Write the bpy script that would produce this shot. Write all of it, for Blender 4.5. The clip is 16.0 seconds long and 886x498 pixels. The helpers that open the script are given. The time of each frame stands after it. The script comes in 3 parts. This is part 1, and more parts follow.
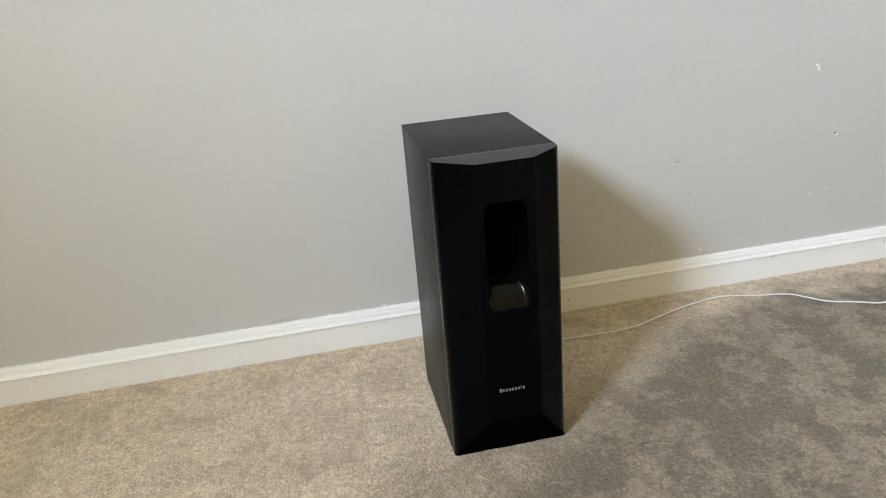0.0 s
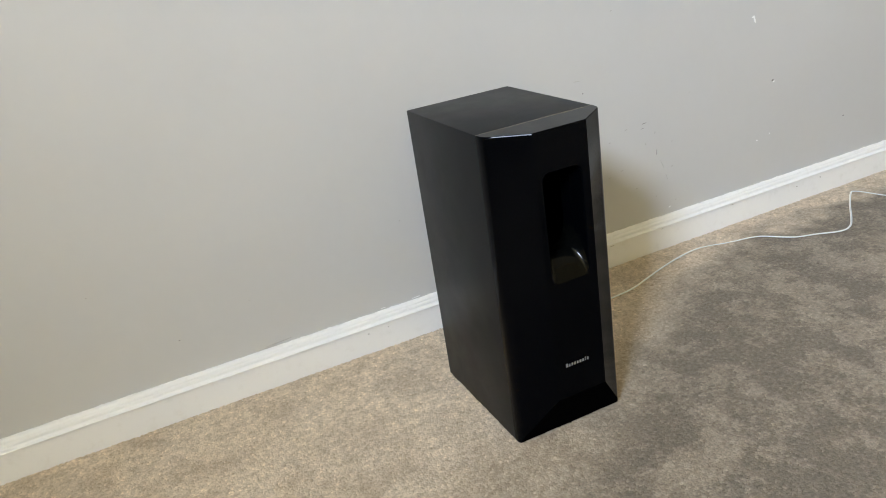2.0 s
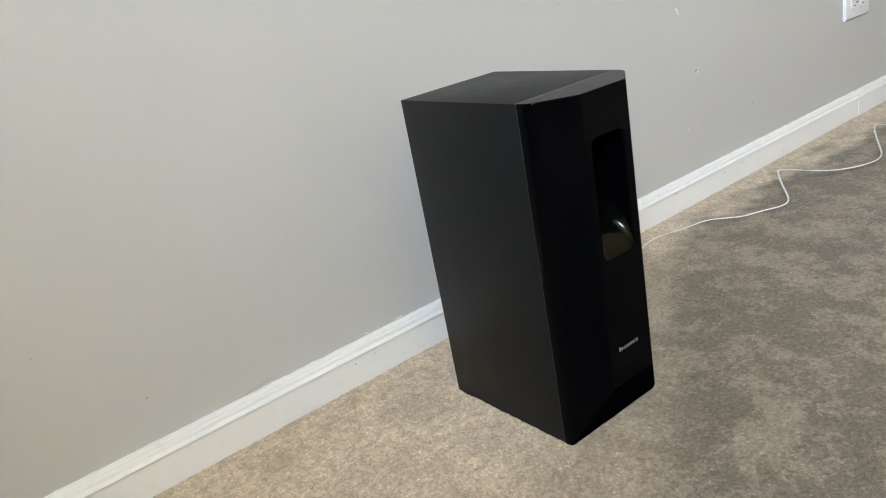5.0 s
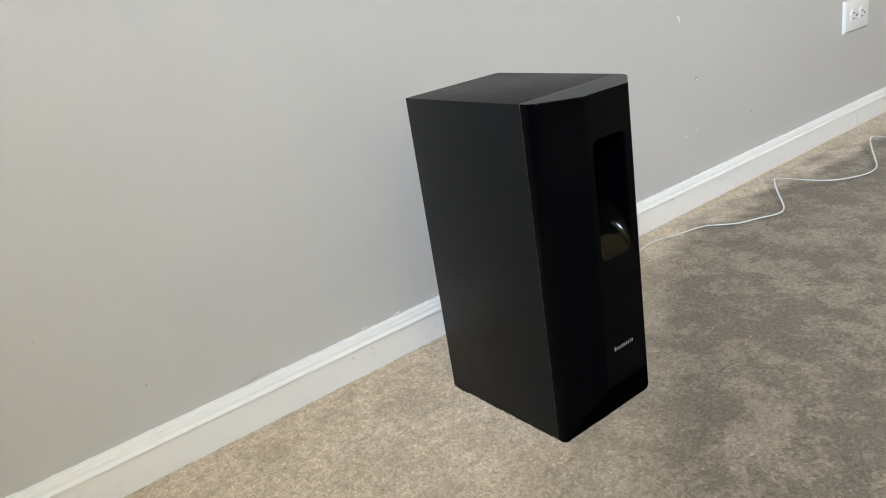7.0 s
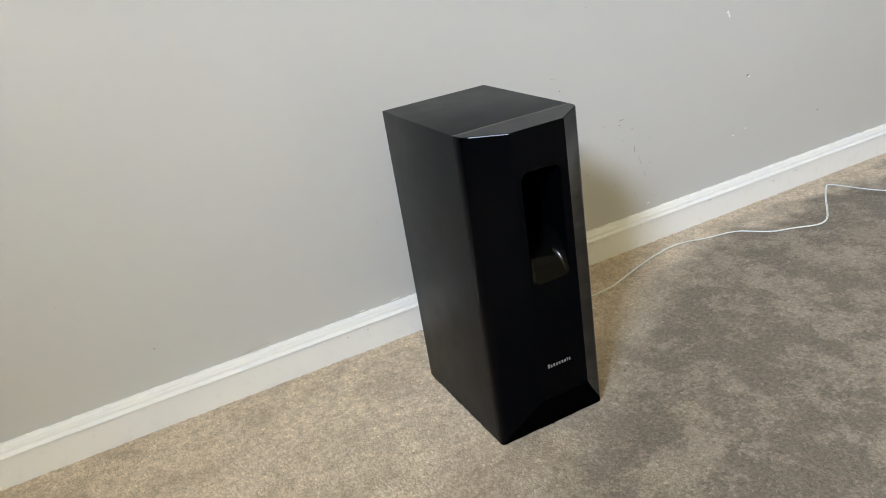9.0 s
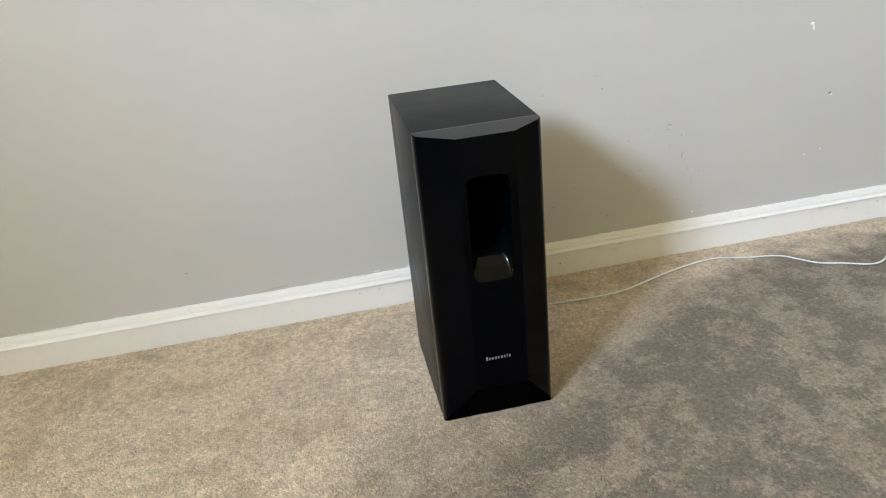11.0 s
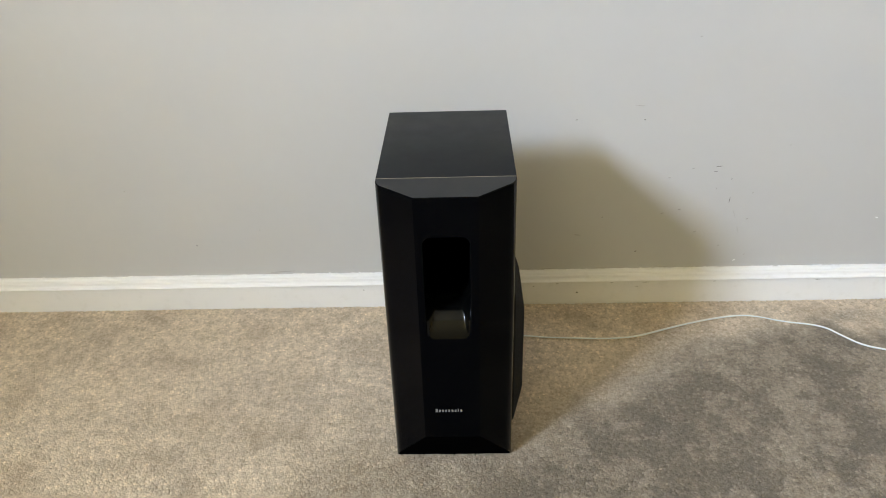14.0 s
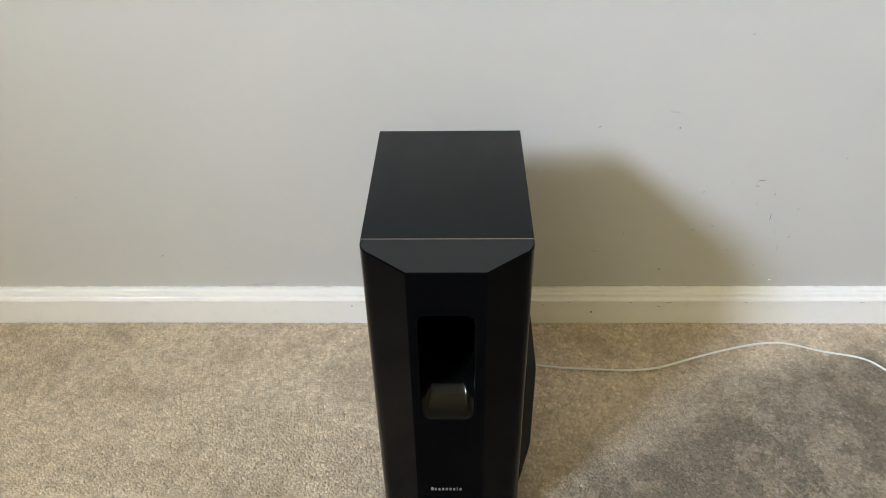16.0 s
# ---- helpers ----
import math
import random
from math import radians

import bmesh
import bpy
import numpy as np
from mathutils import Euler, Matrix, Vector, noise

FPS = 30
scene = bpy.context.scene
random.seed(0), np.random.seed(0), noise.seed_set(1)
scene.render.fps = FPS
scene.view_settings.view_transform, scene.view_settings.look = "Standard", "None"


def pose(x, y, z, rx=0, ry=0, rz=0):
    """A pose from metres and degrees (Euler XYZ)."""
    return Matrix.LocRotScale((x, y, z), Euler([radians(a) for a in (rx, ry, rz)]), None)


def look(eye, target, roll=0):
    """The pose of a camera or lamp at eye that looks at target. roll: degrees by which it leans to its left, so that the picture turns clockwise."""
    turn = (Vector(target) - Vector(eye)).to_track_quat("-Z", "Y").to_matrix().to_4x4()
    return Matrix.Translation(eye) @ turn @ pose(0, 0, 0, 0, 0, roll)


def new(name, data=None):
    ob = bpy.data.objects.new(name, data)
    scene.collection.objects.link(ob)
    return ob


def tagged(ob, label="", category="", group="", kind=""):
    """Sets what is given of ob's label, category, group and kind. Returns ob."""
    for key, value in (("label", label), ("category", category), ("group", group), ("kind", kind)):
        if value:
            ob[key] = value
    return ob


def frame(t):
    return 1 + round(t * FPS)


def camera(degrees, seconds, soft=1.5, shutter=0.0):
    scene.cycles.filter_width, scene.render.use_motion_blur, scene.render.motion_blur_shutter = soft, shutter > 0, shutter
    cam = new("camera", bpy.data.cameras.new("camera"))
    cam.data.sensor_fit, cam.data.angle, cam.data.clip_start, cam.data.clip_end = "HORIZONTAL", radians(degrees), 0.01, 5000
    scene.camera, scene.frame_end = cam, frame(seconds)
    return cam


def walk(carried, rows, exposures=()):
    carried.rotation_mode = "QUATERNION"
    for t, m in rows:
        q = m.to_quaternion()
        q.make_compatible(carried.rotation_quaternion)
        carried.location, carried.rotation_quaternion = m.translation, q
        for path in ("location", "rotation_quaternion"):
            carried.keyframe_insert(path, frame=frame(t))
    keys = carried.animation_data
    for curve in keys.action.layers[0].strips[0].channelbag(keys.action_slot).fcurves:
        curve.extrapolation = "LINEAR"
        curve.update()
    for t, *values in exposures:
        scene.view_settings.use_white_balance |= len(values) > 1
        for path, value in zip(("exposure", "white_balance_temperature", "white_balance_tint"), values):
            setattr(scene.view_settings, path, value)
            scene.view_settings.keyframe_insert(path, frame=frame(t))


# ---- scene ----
cam = camera(61.1, 16.0, soft=1.0)
PATH = [
    (0, (0.011, -0.067, 0.581), (0.326, 1.762, -0.165), -4.9),
    (0.5, (-0.04, -0.033, 0.577), (0.375, 1.761, -0.204), -5.3),
    (1, (-0.096, -0.018, 0.576), (0.406, 1.75, -0.214), -6.3),
    (1.5, (-0.136, -0.003, 0.57), (0.446, 1.743, -0.212), -7.7),
    (2, (-0.181, 0.026, 0.564), (0.491, 1.746, -0.203), -9.1),
    (2.5, (-0.222, 0.059, 0.552), (0.534, 1.748, -0.207), -10.2),
    (3, (-0.253, 0.097, 0.537), (0.577, 1.754, -0.216), -10.7),
    (3.5, (-0.279, 0.129, 0.523), (0.633, 1.747, -0.218), -11.0),
    (4, (-0.3, 0.155, 0.512), (0.685, 1.736, -0.216), -11.6),
    (6.5, (-0.348, 0.188, 0.501), (0.76, 1.709, -0.176), -10.2),
    (7, (-0.343, 0.175, 0.503), (0.734, 1.711, -0.191), -9.4),
    (7.5, (-0.326, 0.149, 0.507), (0.686, 1.715, -0.216), -9.1),
    (8, (-0.288, 0.118, 0.537), (0.639, 1.72, -0.222), -9.3),
    (8.5, (-0.24, 0.076, 0.558), (0.583, 1.727, -0.215), -9.5),
    (9, (-0.175, 0.037, 0.564), (0.544, 1.731, -0.217), -9.5),
    (11.5, (0.082, -0.084, 0.612), (0.266, 1.705, -0.263), -5.2),
    (12, (0.127, -0.088, 0.618), (0.236, 1.705, -0.262), -4.7),
    (12.5, (0.174, -0.076, 0.627), (0.21, 1.712, -0.269), -4.0),
    (13, (0.204, -0.048, 0.644), (0.189, 1.717, -0.297), -3.1),
    (13.5, (0.221, -0.019, 0.676), (0.179, 1.719, -0.313), -2.2),
    (14, (0.222, 0.016, 0.698), (0.165, 1.73, -0.331), -2.0),
    (14.5, (0.223, 0.057, 0.717), (0.156, 1.745, -0.355), -2.1),
    (15, (0.221, 0.109, 0.729), (0.154, 1.763, -0.393), -2.0),
    (15.5, (0.219, 0.161, 0.731), (0.154, 1.781, -0.439), -1.7),
    (16, (0.217, 0.204, 0.732), (0.166, 1.803, -0.468), -1.2),
]
walk(cam, [(t, look(eye, target, roll)) for t, eye, target, roll in PATH],
     [(0, 0.08), (1, 0.07), (2.5, 0.05), (8, 0.06), (9.5, 0.08), (11.5, 0.12), (16, 0.14)])

# ---- light ----
world = bpy.data.worlds.new("world")
scene.world = world
world.use_nodes = True
sky = world.node_tree.nodes.new("ShaderNodeTexSky")
sky.sky_type, sky.sun_disc = "NISHITA", False
sky.sun_elevation, sky.sun_rotation = radians(40), radians(60)
back = world.node_tree.nodes["Background"]
back.inputs["Strength"].default_value = 0.1
world.node_tree.links.new(sky.outputs["Color"], back.inputs["Color"])
scene.view_settings.exposure = 0.0

# the room, in metres: the seen wall is the north one
WALL_Y, WEST, EAST, SOUTH, CEILING = 1.017, -1.43, 2.5, -1.8, 2.44
PILE = -0.0030                                   # the ground under the carpet's pile
WIN_Y, WIN_Z, DEEP = (-1.43, -0.57), (1.47, 2.17), 0.27      # the window in the west wall, and that wall's thickness


def window_light(name, energy, colour, z0, z1):
    """The sky's light, in the opening of the window."""
    lamp = bpy.data.lights.new(name, "AREA")
    lamp.shape, lamp.size, lamp.size_y = "RECTANGLE", z1 - z0, WIN_Y[1] - WIN_Y[0] - 0.1
    lamp.energy, lamp.color = energy, colour
    ob = new(name, lamp)
    cy, cz = sum(WIN_Y) / 2, (z0 + z1) / 2
    ob.matrix_world = look((WEST - DEEP + 0.05, cy, cz), (WEST + 1, cy, cz)) @ pose(0, 0, 0, 0, 0, 90)
    return ob


window_light("window_daylight", 252, (0.665, 0.797, 1.035), WIN_Z[0] + 0.04, WIN_Z[1] - 0.04)


# ---- materials ----
def material(name, colour, rough=0.5, metal=0.0, spec=0.5):
    m = bpy.data.materials.new(name)
    m.use_nodes = True
    b = m.node_tree.nodes["Principled BSDF"]
    b.inputs["Base Color"].default_value = (*colour, 1)
    b.inputs["Roughness"].default_value = rough
    b.inputs["Metallic"].default_value = metal
    b.inputs["Specular IOR Level"].default_value = spec
    return m, m.node_tree.nodes, m.node_tree.links, b


def math_node(n, l, op, a, b=None, clamp=False):
    k = n.new("ShaderNodeMath")
    k.operation, k.use_clamp = op, clamp
    for i, v in enumerate((a, b)):
        if v is None:
            continue
        if isinstance(v, (int, float)):
            k.inputs[i].default_value = v
        else:
            l.new(v, k.inputs[i])
    return k.outputs[0]


def noise_node(n, l, vector, scale, detail=3.0, rough=0.5):
    k = n.new("ShaderNodeTexNoise")
    k.inputs["Scale"].default_value, k.inputs["Detail"].default_value, k.inputs["Roughness"].default_value = scale, detail, rough
    l.new(vector, k.inputs["Vector"])
    return k.outputs["Fac"]


def step_node(n, l, value, lo, hi, out_lo=0.0, out_hi=1.0):
    k = n.new("ShaderNodeMapRange")
    k.interpolation_type = "SMOOTHSTEP"
    l.new(value, k.inputs["Value"])
    for key, v in (("From Min", lo), ("From Max", hi), ("To Min", out_lo), ("To Max", out_hi)):
        k.inputs[key].default_value = v
    return k.outputs["Result"]


def mix_node(n, l, fac, a, b):
    k = n.new("ShaderNodeMix")
    k.data_type = "RGBA"
    for key, v in (("Factor", fac), ("A", a), ("B", b)):
        sock = [s for s in k.inputs if s.name == key and s.type == ("VALUE" if key == "Factor" else "RGBA")][0]
        if isinstance(v, (int, float)):
            sock.default_value = v
        elif isinstance(v, tuple):
            sock.default_value = (*v, 1)
        else:
            l.new(v, sock)
    return [s for s in k.outputs if s.type == "RGBA"][0]


def bump_node(n, l, b, height, strength, distance):
    k = n.new("ShaderNodeBump")
    k.inputs["Strength"].default_value, k.inputs["Distance"].default_value = strength, distance
    l.new(height, k.inputs["Height"])
    l.new(k.outputs["Normal"], b.inputs["Normal"])


def place(n):
    return n.new("ShaderNodeNewGeometry").outputs["Position"]


def wall_paint(name, colour, dark):
    m, n, l, b = material(name, colour, 0.55, spec=0.35)
    p = place(n)
    blotch = noise_node(n, l, p, 3.5, 4)
    fine = noise_node(n, l, p, 60, 3)
    mixed = math_node(n, l, "ADD", math_node(n, l, "MULTIPLY", blotch, 0.8), math_node(n, l, "MULTIPLY", fine, 0.2))
    l.new(mix_node(n, l, step_node(n, l, mixed, 0.3, 0.7), dark, colour), b.inputs["Base Color"])
    l.new(step_node(n, l, blotch, 0.3, 0.7, 0.48, 0.62), b.inputs["Roughness"])
    roller = noise_node(n, l, p, 420, 2, 0.6)
    wave = noise_node(n, l, p, 14, 2)
    bump_node(n, l, b, math_node(n, l, "ADD", math_node(n, l, "MULTIPLY", roller, 0.25), wave), 0.12, 0.002)
    return m


def trim_paint():
    m, n, l, b = material("white_trim_paint", (0.86, 0.855, 0.845), 0.32)
    p = place(n)
    grime = noise_node(n, l, p, 48, 5, 0.7)
    fine = noise_node(n, l, p, 180, 3)
    l.new(mix_node(n, l, step_node(n, l, grime, 0.5, 0.8), (0.86, 0.855, 0.845), (0.79, 0.78, 0.76)), b.inputs["Base Color"])
    bump_node(n, l, b, math_node(n, l, "ADD", grime, math_node(n, l, "MULTIPLY", fine, 0.3)), 0.15, 0.0015)
    return m


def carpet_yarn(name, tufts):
    """Beige cut pile, twisted yarn; where it has been trodden the nap lies over, its shading put into a greyer colour.
    """
    m, n, l, b = material(name, (0.5, 0.42, 0.34), 0.9, spec=0.15)
    b.inputs["Sheen Weight"].default_value = 0.2
    b.inputs["Sheen Roughness"].default_value = 0.6
    p = place(n)
    mid = noise_node(n, l, p, 75.0, 3, 0.6)
    fine = noise_node(n, l, p, 190.0, 3, 0.6)
    if not tufts:
        patches = noise_node(n, l, p, 11.0, 6, 0.75)
        speckle = math_node(n, l, "ADD", math_node(n, l, "MULTIPLY", patches, 0.55), math_node(n, l, "MULTIPLY", fine, 0.45))
        base = mix_node(n, l, step_node(n, l, speckle, 0.38, 0.62), (0.25, 0.203, 0.148), (0.53, 0.437, 0.333))
        l.new(base, b.inputs["Base Color"])
        bump_node(n, l, b, fine, 0.9, 0.004)
        return m
    worn_shade = n.new("ShaderNodeAttribute")
    worn_shade.attribute_name = "worn_shade"
    pick = n.new("ShaderNodeNewGeometry").outputs["Random Per Island"]
    clump = math_node(n, l, "ADD", math_node(n, l, "MULTIPLY", mid, 0.5), math_node(n, l, "MULTIPLY", fine, 0.5))
    fresh = mix_node(n, l, step_node(n, l, clump, 0.36, 0.62), FRESH[0], FRESH[1])
    stained = step_node(n, l, noise_node(n, l, p, 13.0, 5, 0.68), 0.47, 0.68, 0.0, 0.50)
    fresh = mix_node(n, l, stained, fresh, STAIN)
    # darker nap colour stands in for shading where the pile lies over
    nap = mix_node(n, l, step_node(n, l, fine, 0.35, 0.65), NAP_SHADE[0], NAP_SHADE[1])
    colour = mix_node(n, l, worn_shade.outputs["Fac"], fresh, nap)
    dark = mix_node(n, l, step_node(n, l, pick, 0.0, 0.35), (0.85, 0.82, 0.79), (1.0, 1.0, 1.0))
    yarn = mix_node(n, l, step_node(n, l, pick, 0.5, 1.0), dark, (1.07, 1.07, 1.07))
    yarn = mix_node(n, l, step_node(n, l, pick, 0.92, 0.95), yarn, (1.24, 1.24, 1.24))
    k = n.new("ShaderNodeMix")
    k.data_type, k.blend_type = "RGBA", "MULTIPLY"
    k.inputs[0].default_value = 1.0
    l.new(colour, k.inputs[6])
    l.new(yarn, k.inputs[7])
    l.new(k.outputs[2], b.inputs["Base Color"])
    # loose fibres scatter light from all sides, so the yarn shades softly
    soft = n.new("ShaderNodeVectorMath")
    soft.operation = "MULTIPLY_ADD"
    l.new(n.new("ShaderNodeNewGeometry").outputs["Normal"], soft.inputs[0])
    soft.inputs[1].default_value, soft.inputs[2].default_value = (0.22, 0.22, 0.22), (0, 0, 0.78)
    unit = n.new("ShaderNodeVectorMath")
    unit.operation = "NORMALIZE"
    l.new(soft.outputs[0], unit.inputs[0])
    l.new(unit.outputs[0], b.inputs["Normal"])
    return m


def black_plastic(name, colour, rough, grain, depth, spec=0.5):
    m, n, l, b = material(name, colour, rough, spec=spec)
    p = place(n)
    smear = noise_node(n, l, p, 28, 4, 0.6)
    l.new(step_node(n, l, smear, 0.3, 0.75, rough * 0.94, rough * 1.08), b.inputs["Roughness"])
    tiny = noise_node(n, l, p, grain, 2)
    bump_node(n, l, b, tiny, depth, 0.0004)
    return m


def cloth():
    m, n, l, b = material("black_grille_cloth", (0.012, 0.012, 0.013), 0.9, spec=0.2)
    bump_node(n, l, b, noise_node(n, l, place(n), 1500, 2), 0.6, 0.0008)
    return m


def wire_plastic(name, colour, dark):
    m, n, l, b = material(name, colour, 0.3)
    l.new(mix_node(n, l, noise_node(n, l, place(n), 40, 3), dark, colour), b.inputs["Base Color"])
    return m


FRESH = ((0.56, 0.452, 0.327), (0.82, 0.684, 0.522))
STAIN = (0.40, 0.30, 0.20)
# darker yarn tones with the laid-over pile's shading painted in
NAP_SHADE = ((0.152, 0.123, 0.088), (0.220, 0.181, 0.132))
WALL = wall_paint("greige_wall_paint", (0.562, 0.556, 0.542), (0.540, 0.534, 0.520))
# tints for the unseen walls and ceiling, chosen to warm and dim bounced light
BOUNCE_TAN = wall_paint("tan_bounce_tint", (0.36, 0.27, 0.10), (0.345, 0.258, 0.096))
BOUNCE_CREAM = wall_paint("cream_bounce_tint", (0.40, 0.295, 0.122), (0.385, 0.284, 0.117))
BOUNCE_CEIL = wall_paint("ceiling_bounce_tint", (0.51, 0.43, 0.275), (0.49, 0.415, 0.265))
TRIM = trim_paint()
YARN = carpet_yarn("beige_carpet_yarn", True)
GROUND = carpet_yarn("carpet_backing", False)
VINYL = black_plastic("charcoal_vinyl_wrap", (0.0064, 0.0074, 0.0084), 0.43, 900, 0.25, 0.21)
GLOSS = black_plastic("gloss_black_plastic", (0.0009, 0.0011, 0.0016), 0.12, 400, 0.04, 0.060)
PORT = black_plastic("polished_port_plastic", (0.0016, 0.0018, 0.0016), 0.17, 400, 0.03, 0.22)
VOID = material("matt_black_recess", (0.0018, 0.0018, 0.0020), 1.0, spec=0.0)[0]
CLOTH = cloth()
SEAM = material("raw_board_edge", (0.25, 0.215, 0.17), 0.7)[0]
SATIN = black_plastic("satin_black_plastic", (0.0072, 0.0080, 0.0086), 0.40, 500, 0.15, 0.36)
SILVER = material("silver_print", (0.26, 0.26, 0.25), 0.45, 0.3)[0]
OUTLET = material("white_nylon_plate", (0.82, 0.82, 0.82), 0.28)[0]
SLOT = material("dark_slot", (0.10, 0.10, 0.10), 0.6)[0]
METAL = material("screw_metal", (0.6, 0.6, 0.58), 0.3, 1.0)[0]
WIRE_A = wire_plastic("white_wire_jacket", (0.90, 0.88, 0.82), (0.82, 0.80, 0.73))
WIRE_B = wire_plastic("pale_blue_wire_jacket", (0.75, 0.80, 0.81), (0.65, 0.71, 0.73))
CHIP = material("bare_plaster", (0.86, 0.86, 0.85), 0.8)[0]
SCUFF = material("dark_scuff", (0.22, 0.21, 0.20), 0.7)[0]
PALE = material("pale_scuff", (0.43, 0.415, 0.39), 0.7)[0]
FRAME = material("white_window_vinyl", (0.8, 0.8, 0.8), 0.35)[0]
GLASS, gn, gl, gb = material("window_glass", (1, 1, 1), 0.0)
gb.inputs["Transmission Weight"].default_value = 1.0


# ---- builders ----
def mesh_object(name, bm, mat, smooth=None):
    data = bpy.data.meshes.new(name)
    bmesh.ops.recalc_face_normals(bm, faces=bm.faces)
    bm.to_mesh(data)
    bm.free()
    data.materials.append(mat)
    if smooth is not None:
        data.shade_smooth()
        data.set_sharp_from_angle(angle=radians(smooth))
    return new(name, data)


def part(name, bm, mat, parent, label="", smooth=35):
    ob = mesh_object(name, bm, mat, smooth)
    ob.parent = parent
    ob.matrix_parent_inverse = parent.matrix_world.inverted()
    return tagged(ob, label)


def thing(name, place_at, label, category, group="", kind=""):
    ob = new(name)
    ob.empty_display_size = 0.05
    ob.matrix_world = Matrix.Translation(place_at)
    return tagged(ob, label, category, group, kind)


def box(bm, x0, x1, y0, y1, z0, z1, bevel=0.0, segments=2):
    v = [bm.verts.new((x, y, z)) for x in (x0, x1) for y in (y0, y1) for z in (z0, z1)]
    f = [bm.faces.new([v[i] for i in q]) for q in ((0, 1, 3, 2), (4, 6, 7, 5), (0, 4, 5, 1), (2, 3, 7, 6), (0, 2, 6, 4), (1, 5, 7, 3))]
    if bevel:
        bmesh.ops.bevel(bm, geom=list({e for q in f for e in q.edges}), offset=bevel, segments=segments, profile=0.5, affect="EDGES")
    return bm


def boxed(*args, **keys):
    return box(bmesh.new(), *args, **keys)


def sweep_x(profile, xs, shift=None):
    """A moulding: the (y, z) profile carried along x, each station nudged by shift(x, i)."""
    bm = bmesh.new()
    rings = []
    for x in xs:
        rings.append([bm.verts.new((x, y + (shift(x, i)[0] if shift else 0), z + (shift(x, i)[1] if shift else 0))) for i, (y, z) in enumerate(profile)])
    k = len(profile)
    for a, c in zip(rings, rings[1:]):
        for i in range(k):
            bm.faces.new((a[i], a[(i + 1) % k], c[(i + 1) % k], c[i]))
    bm.faces.new(rings[0])
    bm.faces.new(rings[-1])
    return bm


def disc(bm, cx, cy, cz, r, depth, sides=20, ry=None):
    """A short cylinder whose axis is y."""
    ry = ry or r
    a = [bm.verts.new((cx + r * math.cos(t), cy, cz + ry * math.sin(t))) for t in (2 * math.pi * i / sides for i in range(sides))]
    c = [bm.verts.new((v.co.x, cy + depth, v.co.z)) for v in a]
    bm.faces.new(a)
    bm.faces.new(c)
    for i in range(sides):
        bm.faces.new((a[i], a[(i + 1) % sides], c[(i + 1) % sides], c[i]))
    return bm


# ---- the room ----
wall_north = tagged(mesh_object("wall_north", boxed(WEST - DEEP, EAST + 0.12, WALL_Y, WALL_Y + 0.12, PILE - 0.1, CEILING), WALL), "greige painted wall with small chips and scuffs", "wall", kind="structure")
# unseen walls and ceiling, added to close the room and colour its bounce
tagged(mesh_object("wall_south", boxed(WEST - DEEP, EAST + 0.12, SOUTH - 0.12, SOUTH, PILE - 0.1, CEILING), BOUNCE_CREAM), "unseen plain wall, tinted cream to warm the bounced light", "wall", kind="structure")
tagged(mesh_object("wall_east", boxed(EAST, EAST + 0.12, SOUTH, WALL_Y, PILE - 0.1, CEILING), BOUNCE_CREAM), "unseen plain wall, tinted cream to warm the bounced light", "wall", kind="structure")
bm = bmesh.new()
box(bm, WEST - DEEP, WEST, SOUTH, WIN_Y[0], PILE - 0.1, CEILING)
box(bm, WEST - DEEP, WEST, WIN_Y[1], WALL_Y, PILE - 0.1, CEILING)
box(bm, WEST - DEEP, WEST, WIN_Y[0], WIN_Y[1], PILE - 0.1, WIN_Z[0])
box(bm, WEST - DEEP, WEST, WIN_Y[0], WIN_Y[1], WIN_Z[1], CEILING)
tagged(mesh_object("wall_west", bm, BOUNCE_TAN), "unseen wall with a window opening, tinted tan for warm bounce", "wall", kind="structure")
tagged(mesh_object("ceiling", boxed(WEST - DEEP, EAST + 0.12, SOUTH - 0.12, WALL_Y + 0.12, CEILING, CEILING + 0.1), BOUNCE_CEIL), "unseen plain ceiling, tinted cream to warm the bounced light", "ceiling", kind="structure")
tagged(mesh_object("floor", boxed(WEST, EAST, SOUTH, WALL_Y, PILE - 0.1, PILE), GROUND), "beige carpeted floor", "floor", kind="structure")

window = thing("window_1", (WEST - DEEP + 0.02, sum(WIN_Y) / 2, WIN_Z[0]), "white vinyl window with one clear pane", "window", kind="structure")
bm = bmesh.new()
for y0, y1, z0, z1 in ((WIN_Y[0], WIN_Y[0] + 0.05, *WIN_Z), (WIN_Y[1] - 0.05, WIN_Y[1], *WIN_Z), (WIN_Y[0] + 0.05, WIN_Y[1] - 0.05, WIN_Z[0], WIN_Z[0] + 0.05), (WIN_Y[0] + 0.05, WIN_Y[1] - 0.05, WIN_Z[1] - 0.05, WIN_Z[1])):
    box(bm, WEST - DEEP, WEST - DEEP + 0.04, y0, y1, z0, z1, 0.004)
part("window_frame", bm, FRAME, window)
part("window_sill", boxed(WEST + 0.001, WEST + 0.03, WIN_Y[0] - 0.03, WIN_Y[1] + 0.03, WIN_Z[0] - 0.025, WIN_Z[0] - 0.001, 0.004), TRIM, window)
pane = part("pane", boxed(WEST - DEEP + 0.012, WEST - DEEP + 0.018, WIN_Y[0] + 0.05, WIN_Y[1] - 0.05, WIN_Z[0] + 0.05, WIN_Z[1] - 0.05), GLASS, window, smooth=None)
pane.visible_shadow = False


# ---- the baseboard ----
FACE_Y, JOINT = 1.003, 1.482
